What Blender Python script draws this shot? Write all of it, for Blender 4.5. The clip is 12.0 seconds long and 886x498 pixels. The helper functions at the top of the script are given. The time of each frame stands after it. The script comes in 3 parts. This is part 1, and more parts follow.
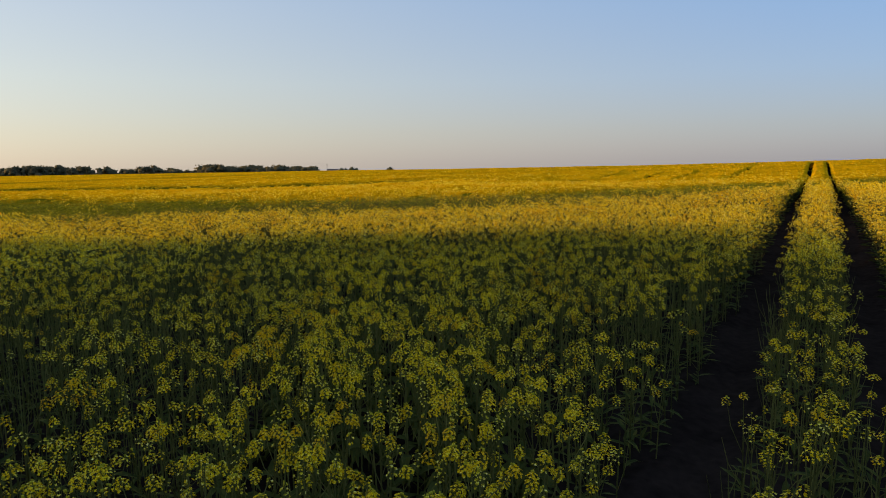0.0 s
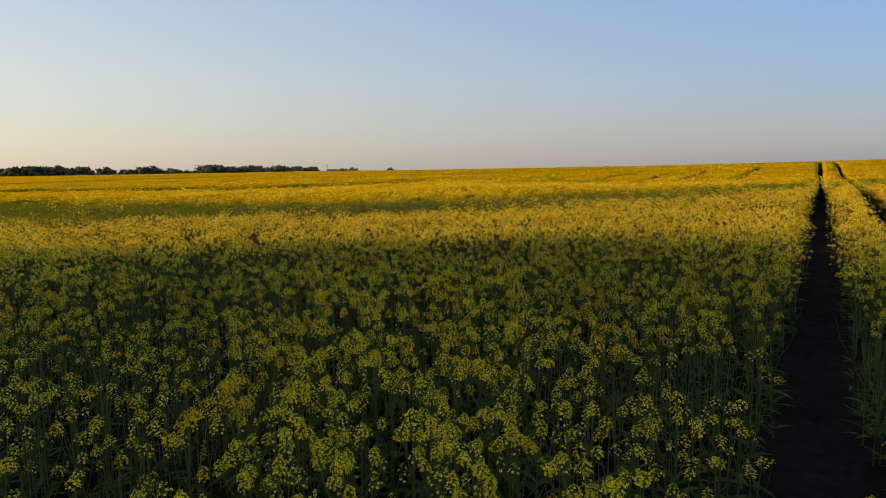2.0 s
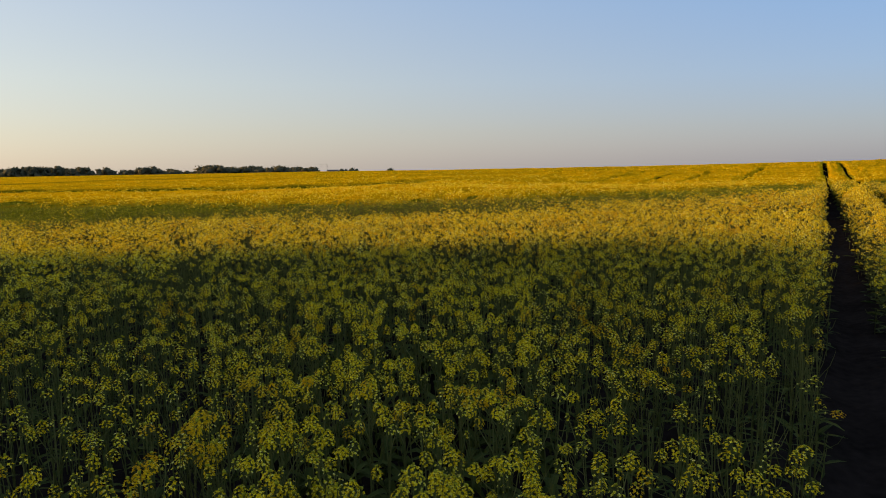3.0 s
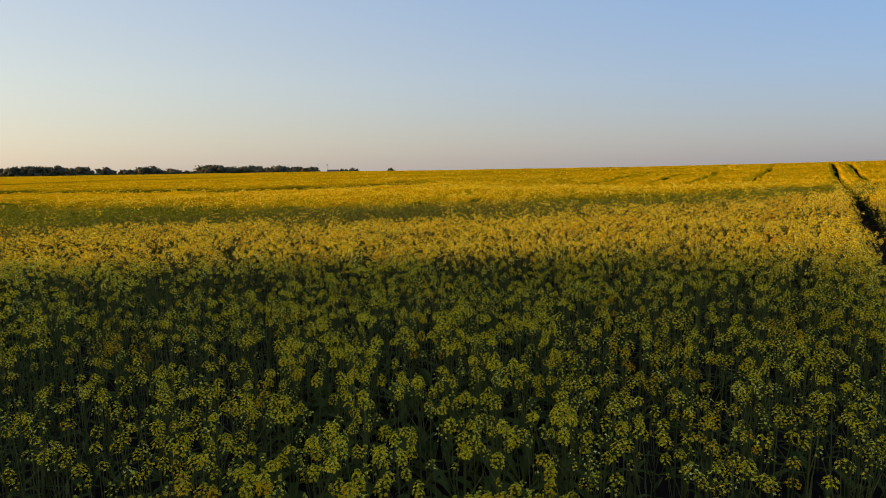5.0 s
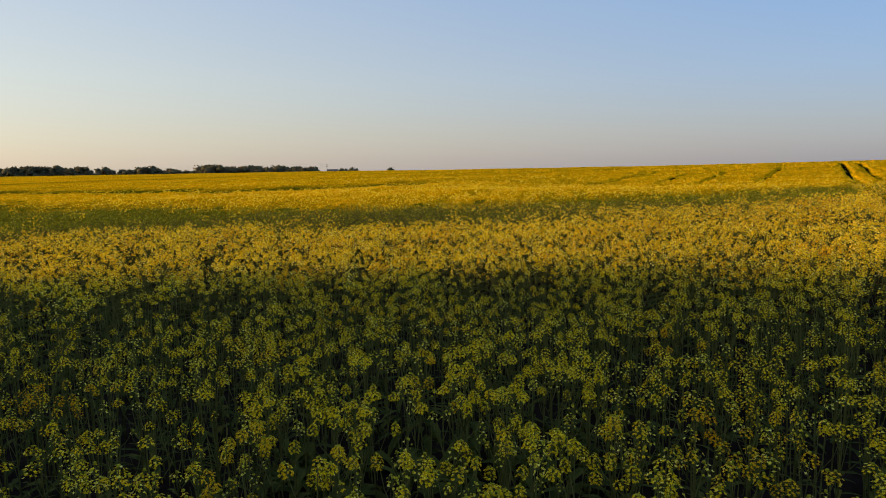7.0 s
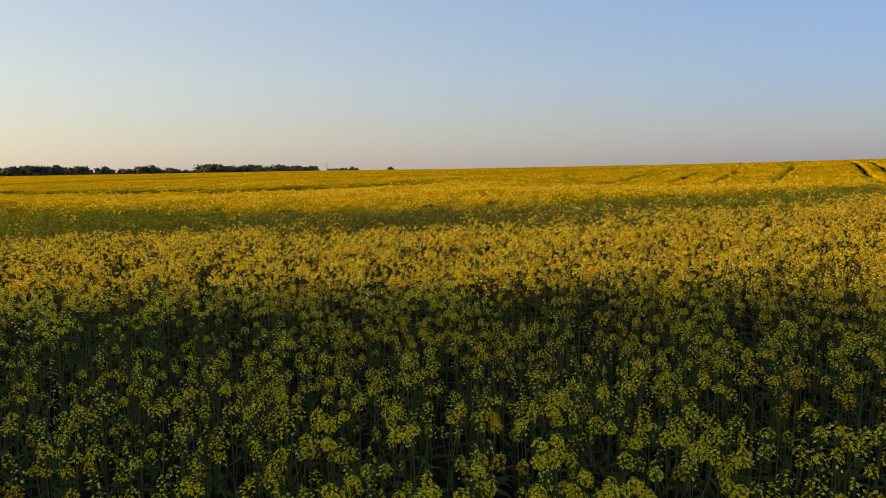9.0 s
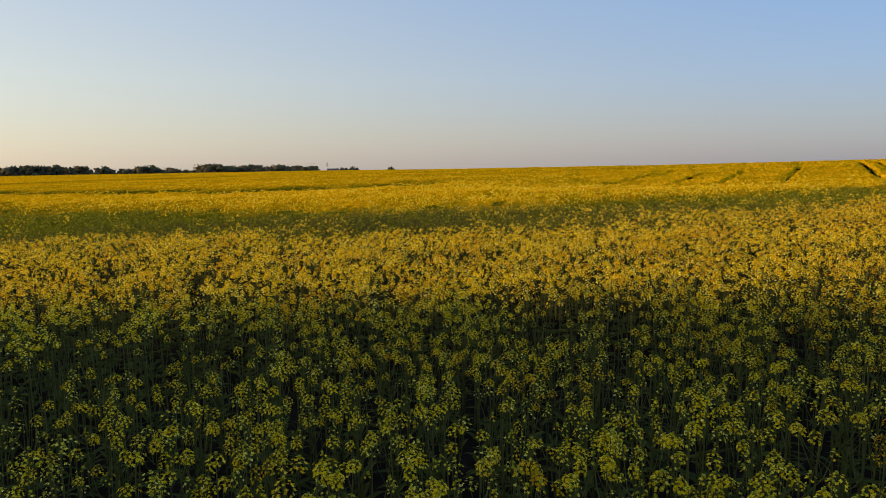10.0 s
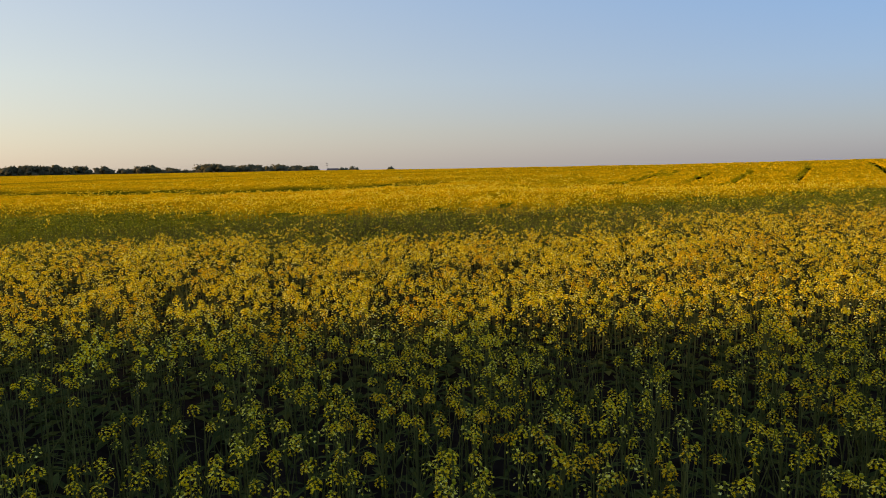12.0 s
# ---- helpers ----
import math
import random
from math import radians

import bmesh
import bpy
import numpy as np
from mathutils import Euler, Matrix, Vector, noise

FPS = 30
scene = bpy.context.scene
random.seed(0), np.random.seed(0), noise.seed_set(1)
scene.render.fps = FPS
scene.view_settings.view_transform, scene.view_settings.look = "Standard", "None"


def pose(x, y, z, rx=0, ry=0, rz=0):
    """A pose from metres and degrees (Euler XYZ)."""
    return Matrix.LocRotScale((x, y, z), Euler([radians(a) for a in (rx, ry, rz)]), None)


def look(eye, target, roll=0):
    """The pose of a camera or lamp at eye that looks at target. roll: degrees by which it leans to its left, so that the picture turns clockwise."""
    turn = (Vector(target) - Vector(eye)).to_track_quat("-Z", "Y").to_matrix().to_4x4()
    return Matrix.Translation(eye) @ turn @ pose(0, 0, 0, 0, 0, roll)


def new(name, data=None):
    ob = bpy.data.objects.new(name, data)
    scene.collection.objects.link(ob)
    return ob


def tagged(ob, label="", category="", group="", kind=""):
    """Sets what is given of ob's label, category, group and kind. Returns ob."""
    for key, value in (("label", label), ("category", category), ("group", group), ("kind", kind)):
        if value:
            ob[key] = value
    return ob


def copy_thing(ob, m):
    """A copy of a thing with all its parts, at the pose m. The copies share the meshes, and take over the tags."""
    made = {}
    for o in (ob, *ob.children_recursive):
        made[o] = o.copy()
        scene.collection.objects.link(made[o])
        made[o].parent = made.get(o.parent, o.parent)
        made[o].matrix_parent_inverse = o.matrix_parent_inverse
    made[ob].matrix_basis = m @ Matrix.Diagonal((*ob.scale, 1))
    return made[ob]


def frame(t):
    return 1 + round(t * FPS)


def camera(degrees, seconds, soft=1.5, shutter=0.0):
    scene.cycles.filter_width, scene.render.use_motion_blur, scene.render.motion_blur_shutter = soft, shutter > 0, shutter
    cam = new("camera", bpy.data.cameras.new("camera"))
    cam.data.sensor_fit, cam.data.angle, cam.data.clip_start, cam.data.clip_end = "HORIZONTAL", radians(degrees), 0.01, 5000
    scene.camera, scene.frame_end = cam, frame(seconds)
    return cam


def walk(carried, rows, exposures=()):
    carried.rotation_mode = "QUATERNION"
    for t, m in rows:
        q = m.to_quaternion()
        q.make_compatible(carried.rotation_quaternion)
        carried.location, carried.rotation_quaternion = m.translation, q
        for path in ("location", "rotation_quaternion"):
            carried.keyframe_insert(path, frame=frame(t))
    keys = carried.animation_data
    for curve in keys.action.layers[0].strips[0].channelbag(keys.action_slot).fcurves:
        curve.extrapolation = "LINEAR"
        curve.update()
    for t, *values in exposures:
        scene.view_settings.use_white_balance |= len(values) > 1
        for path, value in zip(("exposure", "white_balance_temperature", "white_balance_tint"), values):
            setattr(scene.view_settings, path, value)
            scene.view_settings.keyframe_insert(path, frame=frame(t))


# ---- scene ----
cam = camera(67.4, 12.0, soft=0.95)
# The canopy of the crop lies 1.6 m below the eye, the soil 1.2 m lower; the field climbs gently ahead and to the right.
METRES, EYE, TILT, LEAN, TURN = 9.412, 2.8, 0.75, -1.02, 0.25
ROWS = [
    (0.0, 0.0, 0.0, 0.0, -0.27, -7.88, 1.93),
    (0.5, -0.0051, 0.0421, -0.0002, -0.27, -7.87, 1.95),
    (1.0, -0.0088, 0.0837, -0.0002, -0.26, -7.88, 1.92),
    (1.5, -0.0115, 0.1254, -0.0001, -0.26, -7.87, 1.91),
    (2.0, -0.0137, 0.1668, -0.0009, -0.26, -7.85, 1.94),
    (2.5, -0.0156, 0.2082, -0.0014, -0.26, -7.84, 1.95),
    (3.0, -0.0174, 0.2495, -0.0017, -0.25, -7.82, 1.96),
    (5.0, -0.0252, 0.4123, 0.0026, -0.22, -7.82, 1.91),
    (5.5, -0.0268, 0.4536, 0.0031, -0.23, -7.83, 1.91),
    (6.0, -0.0286, 0.4954, 0.003, -0.23, -7.84, 1.93),
    (6.5, -0.0314, 0.5371, 0.0025, -0.24, -7.85, 1.96),
    (7.0, -0.0369, 0.5784, 0.0019, -0.24, -7.86, 1.96),
    (9.0, -0.0862, 0.7415, 0.0014, -0.25, -7.93, 2.01),
    (9.5, -0.0964, 0.784, 0.0006, -0.23, -7.92, 2.01),
    (10.0, -0.1042, 0.8259, 0.0, -0.23, -7.93, 1.98),
    (10.5, -0.11, 0.867, -0.0006, -0.23, -7.94, 1.99),
    (11.0, -0.1143, 0.9076, -0.0012, -0.24, -7.95, 2.0),
    (11.5, -0.1176, 0.9481, -0.002, -0.24, -7.95, 1.99),
    (12.0, -0.1203, 0.9883, -0.0027, -0.24, -7.95, 2.02),
]
walk(cam, [(t, pose(0, 0, EYE, TILT, LEAN, TURN) @ pose(METRES * x, METRES * y, METRES * z, 90 + pitch, roll, yaw)) for t, x, y, z, yaw, pitch, roll in ROWS],
     exposures=[(0.0, 0.92, 6600, 16), (12.0, 0.92, 6600, 16)])

# ---- sky and sun: a low evening sun from the left ----
SUN_ELEVATION, SUN_AZIMUTH, SUN_POWER, SKY_POWER = 10.0, -83.0, 3.35, 0.12

world = bpy.data.worlds.new("evening_sky")
scene.world = world
world.use_nodes = True
wn, wl = world.node_tree.nodes, world.node_tree.links
sky = wn.new("ShaderNodeTexSky")
sky.sky_type, sky.sun_disc = "NISHITA", False
sky.sun_elevation, sky.sun_rotation = radians(SUN_ELEVATION), radians(SUN_AZIMUTH)
sky.air_density, sky.dust_density, sky.ozone_density = 1.0, 1.1, 3.0
# thin evening haze: warm and bright towards the sun, blue-grey away from it
side = wn.new("ShaderNodeVectorMath")
side.operation = "DOT_PRODUCT"
side.inputs[1].default_value = (math.sin(radians(SUN_AZIMUTH)), math.cos(radians(SUN_AZIMUTH)), 0)
place = wn.new("ShaderNodeTexCoord")
wl.new(place.outputs["Generated"], side.inputs[0])
split = wn.new("ShaderNodeSeparateXYZ")
wl.new(place.outputs["Generated"], split.inputs[0])
towards = wn.new("ShaderNodeMapRange")
towards.inputs[1].default_value, towards.inputs[2].default_value = -0.65, 0.75
wl.new(side.outputs["Value"], towards.inputs[0])
ramps = []
for stops in ([(0.0, (0.765, 0.675, 0.545)), (0.05, (0.775, 0.715, 0.55)), (0.12, (0.77, 0.78, 0.64)), (0.245, (0.64, 0.72, 0.74)), (0.6, (0.50, 0.60, 0.74))],
              [(0.0, (0.36, 0.385, 0.46)), (0.05, (0.34, 0.405, 0.53)), (0.12, (0.28, 0.44, 0.72)), (0.245, (0.19, 0.435, 0.84)), (0.6, (0.36, 0.48, 0.72))]):
    r = wn.new("ShaderNodeValToRGB")
    while len(r.color_ramp.elements) < len(stops):
        r.color_ramp.elements.new(0.5)
    for e, (at, c) in zip(r.color_ramp.elements, stops):
        e.position, e.color = at, (*c, 1)
    wl.new(split.outputs["Z"], r.inputs[0])
    ramps.append(r)
glow = wn.new("ShaderNodeMixRGB")
wl.new(towards.outputs[0], glow.inputs[0])
wl.new(ramps[1].outputs[0], glow.inputs[1])
wl.new(ramps[0].outputs[0], glow.inputs[2])
lift = wn.new("ShaderNodeVectorMath")
lift.operation = "SCALE"
lift.inputs["Scale"].default_value = 4.05
wl.new(glow.outputs[0], lift.inputs[0])
haze = wn.new("ShaderNodeMixRGB")
haze.inputs[0].default_value = 0.7
wl.new(sky.outputs[0], haze.inputs[1])
wl.new(lift.outputs[0], haze.inputs[2])
wl.new(haze.outputs[0], wn["Background"].inputs[0])
wn["Background"].inputs[1].default_value = SKY_POWER

sun_data = bpy.data.lights.new("sun", "SUN")
sun_data.energy, sun_data.angle, sun_data.color = SUN_POWER, radians(1.5), (1.0, 0.565, 0.19)
sun = new("sun", sun_data)
SUN_DIR = Vector((math.sin(radians(SUN_AZIMUTH)) * math.cos(radians(SUN_ELEVATION)), math.cos(radians(SUN_AZIMUTH)) * math.cos(radians(SUN_ELEVATION)), math.sin(radians(SUN_ELEVATION))))
sun.matrix_world = look(SUN_DIR * 300, (0, 0, 0))


# ---- materials ----
def material(name):
    m = bpy.data.materials.new(name)
    m.use_nodes = True
    m.node_tree.nodes.clear()
    return m, m.node_tree.nodes, m.node_tree.links


def ramp_node(n, stops):
    r = n.new("ShaderNodeValToRGB")
    while len(r.color_ramp.elements) < len(stops):
        r.color_ramp.elements.new(0.5)
    for e, (p, c) in zip(r.color_ramp.elements, stops):
        e.position, e.color = p, (*c, 1)
    return r


def leafy(name, stops, through_light=0.3, rough=0.6, patch=0.5, patch_colour=None):
    """Thin plant matter: diffuse with light passing through, each leaf or petal a little different, patches over the field."""
    m, n, l = material(name)
    geo = n.new("ShaderNodeNewGeometry")
    ramp = ramp_node(n, stops)
    l.new(geo.outputs["Random Per Island"], ramp.inputs[0])
    colour = ramp.outputs[0]
    if patch_colour:
        tex = n.new("ShaderNodeTexNoise")
        tex.inputs["Scale"].default_value, tex.inputs["Detail"].default_value = patch, 3
        l.new(geo.outputs["Position"], tex.inputs["Vector"])
        span = n.new("ShaderNodeMapRange")
        span.inputs[1].default_value, span.inputs[2].default_value = 0.52, 0.72
        l.new(tex.outputs[0], span.inputs[0])
        mix = n.new("ShaderNodeMix")
        mix.data_type = "RGBA"
        l.new(span.outputs[0], mix.inputs[0])
        l.new(colour, mix.inputs[6])
        mix.inputs[7].default_value = (*patch_colour, 1)
        colour = mix.outputs[2]
    bsdf = n.new("ShaderNodeBsdfPrincipled")
    bsdf.inputs["Roughness"].default_value = rough
    bsdf.inputs["Specular IOR Level"].default_value = 0.03
    trans = n.new("ShaderNodeBsdfTranslucent")
    l.new(colour, bsdf.inputs["Base Color"])
    l.new(colour, trans.inputs["Color"])
    both = n.new("ShaderNodeMixShader")
    both.inputs[0].default_value = through_light
    l.new(bsdf.outputs[0], both.inputs[1])
    l.new(trans.outputs[0], both.inputs[2])
    out = n.new("ShaderNodeOutputMaterial")
    l.new(both.outputs[0], out.inputs[0])
    return m


PETAL = leafy("petal_yellow", [(0.0, (0.60, 0.43, 0.004)), (0.40, (0.81, 0.60, 0.006)), (0.72, (0.92, 0.755, 0.02)), (0.90, (0.95, 0.85, 0.08)), (1.0, (0.97, 0.93, 0.22))], 0.42, 0.7, 0.9, (0.72, 0.40, 0.005))
PETAL_PALE = leafy("petal_lemon", [(0.0, (0.36, 0.33, 0.01)), (0.35, (0.66, 0.58, 0.02)), (0.7, (0.86, 0.78, 0.08)), (1.0, (0.95, 0.92, 0.30))], 0.35, 0.6)
LATE = leafy("late_bud_green", [(0.0, (0.11, 0.145, 0.007)), (0.6, (0.24, 0.275, 0.012)), (0.86, (0.38, 0.39, 0.020)), (1.0, (0.66, 0.60, 0.04))], 0.3, 0.7)
BUD = leafy("bud_green", [(0.0, (0.24, 0.24, 0.015)), (1.0, (0.46, 0.44, 0.03))], 0.15, 0.7)
STEM = leafy("stem_green", [(0.0, (0.066, 0.076, 0.020)), (1.0, (0.148, 0.150, 0.042))], 0.1, 0.7)
LEAF = leafy("leaf_green", [(0.0, (0.036, 0.053, 0.015)), (0.7, (0.069, 0.090, 0.023)), (1.0, (0.112, 0.116, 0.022))], 0.3, 0.75)
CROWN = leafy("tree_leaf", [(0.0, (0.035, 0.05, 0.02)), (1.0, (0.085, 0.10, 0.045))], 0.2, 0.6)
# distance haze is put into this leaf colour: paler, with little contrast
CROWN_HAZED = leafy("tree_leaf_hazed", [(0.0, (0.115, 0.115, 0.066)), (1.0, (0.165, 0.158, 0.088))], 0.35, 0.8)
CROWN_PALE = leafy("tree_leaf_pale", [(0.0, (0.09, 0.10, 0.06)), (1.0, (0.16, 0.165, 0.10))], 0.2, 0.6)


def earth(name, a, b, scale, depth, band=None):
    """Rough matter in two tones with fine relief; band: the colour of long patches across it."""
    m, n, l = material(name)
    geo = n.new("ShaderNodeNewGeometry")
    big, small = n.new("ShaderNodeTexNoise"), n.new("ShaderNodeTexNoise")
    for tex, s in ((big, scale * 0.15), (small, scale)):
        tex.inputs["Scale"].default_value, tex.inputs["Detail"].default_value = s, 6
        l.new(geo.outputs["Position"], tex.inputs["Vector"])
    add = n.new("ShaderNodeMath")
    add.operation = "MULTIPLY_ADD"
    add.inputs[1].default_value = 0.5
    l.new(big.outputs[0], add.inputs[0])
    half = n.new("ShaderNodeMath")
    half.operation = "MULTIPLY"
    half.inputs[1].default_value = 0.5
    l.new(small.outputs[0], half.inputs[0])
    l.new(half.outputs[0], add.inputs[2])
    ramp = ramp_node(n, [(0.35, a), (0.65, b)])
    l.new(add.outputs[0], ramp.inputs[0])
    bump = n.new("ShaderNodeBump")
    bump.inputs["Distance"].default_value = depth
    l.new(small.outputs[0], bump.inputs["Height"])
    bsdf = n.new("ShaderNodeBsdfPrincipled")
    bsdf.inputs["Roughness"].default_value = 0.95
    bsdf.inputs["Specular IOR Level"].default_value = 0.0
    l.new(ramp.outputs[0], bsdf.inputs["Base Color"])
    if band:
        longish = n.new("ShaderNodeMapping")
        longish.inputs["Scale"].default_value = (0.035, 0.16, 0.1)
        l.new(geo.outputs["Position"], longish.inputs["Vector"])
        wave = n.new("ShaderNodeTexNoise")
        wave.inputs["Scale"].default_value, wave.inputs["Detail"].default_value = 1.0, 4
        l.new(longish.outputs[0], wave.inputs["Vector"])
        amount = n.new("ShaderNodeMapRange")
        amount.inputs[1].default_value, amount.inputs[2].default_value, amount.inputs[4].default_value = 0.48, 0.70, 0.65
        l.new(wave.outputs[0], amount.inputs[0])
        mix = n.new("ShaderNodeMix")
        mix.data_type = "RGBA"
        l.new(amount.outputs[0], mix.inputs[0])
        l.new(ramp.outputs[0], mix.inputs[6])
        mix.inputs[7].default_value = (*band, 1)
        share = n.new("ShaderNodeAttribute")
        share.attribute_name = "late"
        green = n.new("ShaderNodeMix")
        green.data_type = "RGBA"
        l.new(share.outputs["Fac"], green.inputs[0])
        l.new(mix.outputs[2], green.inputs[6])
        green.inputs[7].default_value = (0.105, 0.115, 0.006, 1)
        l.new(green.outputs[2], bsdf.inputs["Base Color"])
    l.new(bump.outputs[0], bsdf.inputs["Normal"])
    out = n.new("ShaderNodeOutputMaterial")
    l.new(bsdf.outputs[0], out.inputs[0])
    return m


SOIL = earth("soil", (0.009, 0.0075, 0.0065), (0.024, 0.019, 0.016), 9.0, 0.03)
CANOPY = earth("canopy_green", (0.022, 0.036, 0.007), (0.085, 0.095, 0.012), 14.0, 0.4)
REGROWTH = earth("canopy_olive", (0.066, 0.084, 0.006), (0.22, 0.215, 0.010), 9.0, 0.4)
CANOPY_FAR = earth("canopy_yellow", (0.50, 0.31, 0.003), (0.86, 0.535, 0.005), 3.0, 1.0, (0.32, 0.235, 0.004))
BARK = earth("bark", (0.05, 0.04, 0.03), (0.10, 0.085, 0.065), 6.0, 0.02)
WOOD = earth("weathered_wood", (0.12, 0.11, 0.10), (0.2, 0.19, 0.17), 6.0, 0.01)


# ---- the lie of the land ----
CLIMB, CROSS, BREAK = 0.0131, 0.0178, 30.0
CREST_A = (-0.70, -0.13, 0.0, 0.27, 0.564, 0.667)
CREST_C = (0.0043, 0.0034, 0.0037, 0.0032, 0.0002, -0.0012)


def land(x, y):
    """Height of the soil: a plane that bends over into a long crest, nearest on the right."""
    x, y = np.asarray(x, float), np.asarray(y, float)
    xe = np.clip(x, -450, 130)
    v = np.maximum(y, BREAK)
    a = np.clip(xe / v, -0.70, 0.70)
    m = CLIMB + CROSS * a
    s = m + np.interp(a, CREST_A, CREST_C)
    k = s * s / (6.4 - 4 * BREAK * s)
    over = np.minimum(v - BREAK, (m + 0.02) / (2 * k))
    z = CLIMB * np.maximum(y, -150) + CROSS * xe
    z = np.where(v - BREAK > over, CLIMB * (BREAK + over) + CROSS * xe - 0.02 * (v - BREAK - over), z) - k * over * over
    z = z - 0.7 * np.exp(-((y - 56) / 15) ** 2) * np.clip(x / 12, 0, 1)  # a shallow dip before the crest on the right
    return np.maximum(z, -9.0 - 0.008 * np.maximum(y - 900, 0))


def swell(x, y, sx, sy, seed):
    """Smooth value noise, about 0 to 1, drawn out along x or y."""
    r = np.random.RandomState(seed)
    table = r.rand(64, 64)
    p, q = np.asarray(x) / sx + 1000.3, np.asarray(y) / sy + 1000.7
    i, j = np.floor(p).astype(int), np.floor(q).astype(int)
    f, g = p - i, q - j
    f, g = f * f * (3 - 2 * f), g * g * (3 - 2 * g)
    t = lambda a, b: table[a % 64, b % 64]
    return (t(i, j) * (1 - f) + t(i + 1, j) * f) * (1 - g) + (t(i, j + 1) * (1 - f) + t(i + 1, j + 1) * f) * g


# the two wheel tracks of the tramline, as lines x = f(y)
TRACK_Y = (-60.0, 0.0, 12.0, 60.0, 120.0, 220.0)
TRACK_X = (-34.4, -0.90, 5.85, 32.85, 66.5, 122.5)
GAUGE = 1.85


def track_gap(x, y):
    """Distance from the nearer wheel track's middle, across it."""
    c = np.interp(y, TRACK_Y, TRACK_X)
    d = np.asarray(x) - c
    return np.minimum(np.abs(d), np.abs(d - GAUGE)) * 0.87 + 0.2 * np.clip(np.asarray(y) - 95, 0, 10)


# streaks where the crop is thin: two ends, half-width and depth
THIN = [((11.4, 59.0), (20.9, 72.2), 0.24, 0.5), ((18.1, 61.1), (22.7, 68.9), 0.24, 0.55), ((13.2, 45.5), (26.1, 68.6), 0.22, 0.38), ((19.6, 49.5), (33.5, 72.6), 0.22, 0.47),
        ((-15.0, 54.0), (-4.0, 56.5), 3.2, 0.9), ((-46.0, 69.0), (-22.0, 58.0), 4.0, 0.75), ((-72.0, 112.0), (-40.0, 112.0), 7.0, 0.5)]


def thin(x, y):
    """How thin the crop stands, 0 to 1: the streaks and the hollow that crosses the field."""
    x, y = np.asarray(x, float), np.asarray(y, float)
    most = np.zeros_like(x)
    for (ax, ay), (bx, by), w, depth in THIN:
        f = np.clip(((x - ax) * (bx - ax) + (y - ay) * (by - ay)) / ((bx - ax) ** 2 + (by - ay) ** 2), 0, 1)
        d = np.hypot(x - ax - f * (bx - ax), y - ay - f * (by - ay))
        most = np.maximum(most, depth * np.exp(-(d / w) ** 4))
    return most


def hollow(x, y):
    """A shallow strip that crosses the field, where the crop is greener and flowers less."""
    half = np.interp(x, (-26, -9, 0, 8, 16, 40), (8.0, 6.0, 5.0, 4.8, 5.0, 4.5))
    middle = np.interp(x, (-26, -9, 0, 8, 16, 40), (37.0, 31.0, 30.2, 31.5, 35.0, 42.0)) + 2.5 * (swell(x, y, 4.0, 9.0, 12) - 0.5)
    return np.exp(-np.abs((y - middle) / half) ** 3)


def sparse(x, y):
    """Small spots where few plants came up."""
    return sum(np.exp(-((x - a) / r) ** 2 - ((y - b) / q) ** 2) for a, b, r, q in ((-4.5, 14.2, 1.5, 1.3), (-4.7, 8.7, 1.3, 0.9), (-2.9, 12.6, 0.6, 0.5), (0.4, 14.9, 0.7, 0.5)))


def bloom(x, y):
    """How richly the crop flowers, 0 to 1."""
    b = 0.82 + 0.45 * (swell(x, y, 6, 2.2, 3) - 0.5) + 0.75 * (swell(x, y, 1.1, 0.8, 4) - 0.5)
    least = np.interp(y, (4, 6.5), (0.2, 0.5))
    edge = np.maximum(least + (1 - least) * np.clip((track_gap(x, y) - 0.30) / np.interp(y, (4, 6.5), (0.85, 0.25)), 0, 1), np.interp(y, (22, 32), (0, 0.95)))
    return np.clip((b - 0.95 * hollow(x, y) - 0.6 * sparse(x, y) - np.where(x < 0, 0.85, 0.55) * thin(x, y) - 0.16 * np.clip((-x - 2.0) / 2, 0, 1) * np.clip((18 - y) / 3, 0, 1)) * edge, 0.02, 1.0)


def grow(x, y):
    """Height of the crop relative to a full-grown one."""
    return 0.95 + 0.16 * (swell(x, y, 3.0, 2.2, 7) - 0.5) - 0.13 * hollow(x, y) - 0.12 * thin(x, y)


# ---- mesh helpers ----
def mesh_of(name, verts, quads, mats, slots=None, smooth=False):
    me = bpy.data.meshes.new(name)
    verts, quads = np.asarray(verts, np.float32), np.asarray(quads, np.int32)
    me.vertices.add(len(verts))
    me.vertices.foreach_set("co", verts.ravel())
    me.loops.add(quads.size)
    me.loops.foreach_set("vertex_index", quads.ravel())
    me.polygons.add(len(quads))
    me.polygons.foreach_set("loop_start", np.arange(0, quads.size, 4, dtype=np.int32))
    for mat in mats:
        me.materials.append(mat)
    if slots is not None:
        me.polygons.foreach_set("material_index", np.asarray(slots, np.int32))
    me.update(calc_edges=True)
    return me


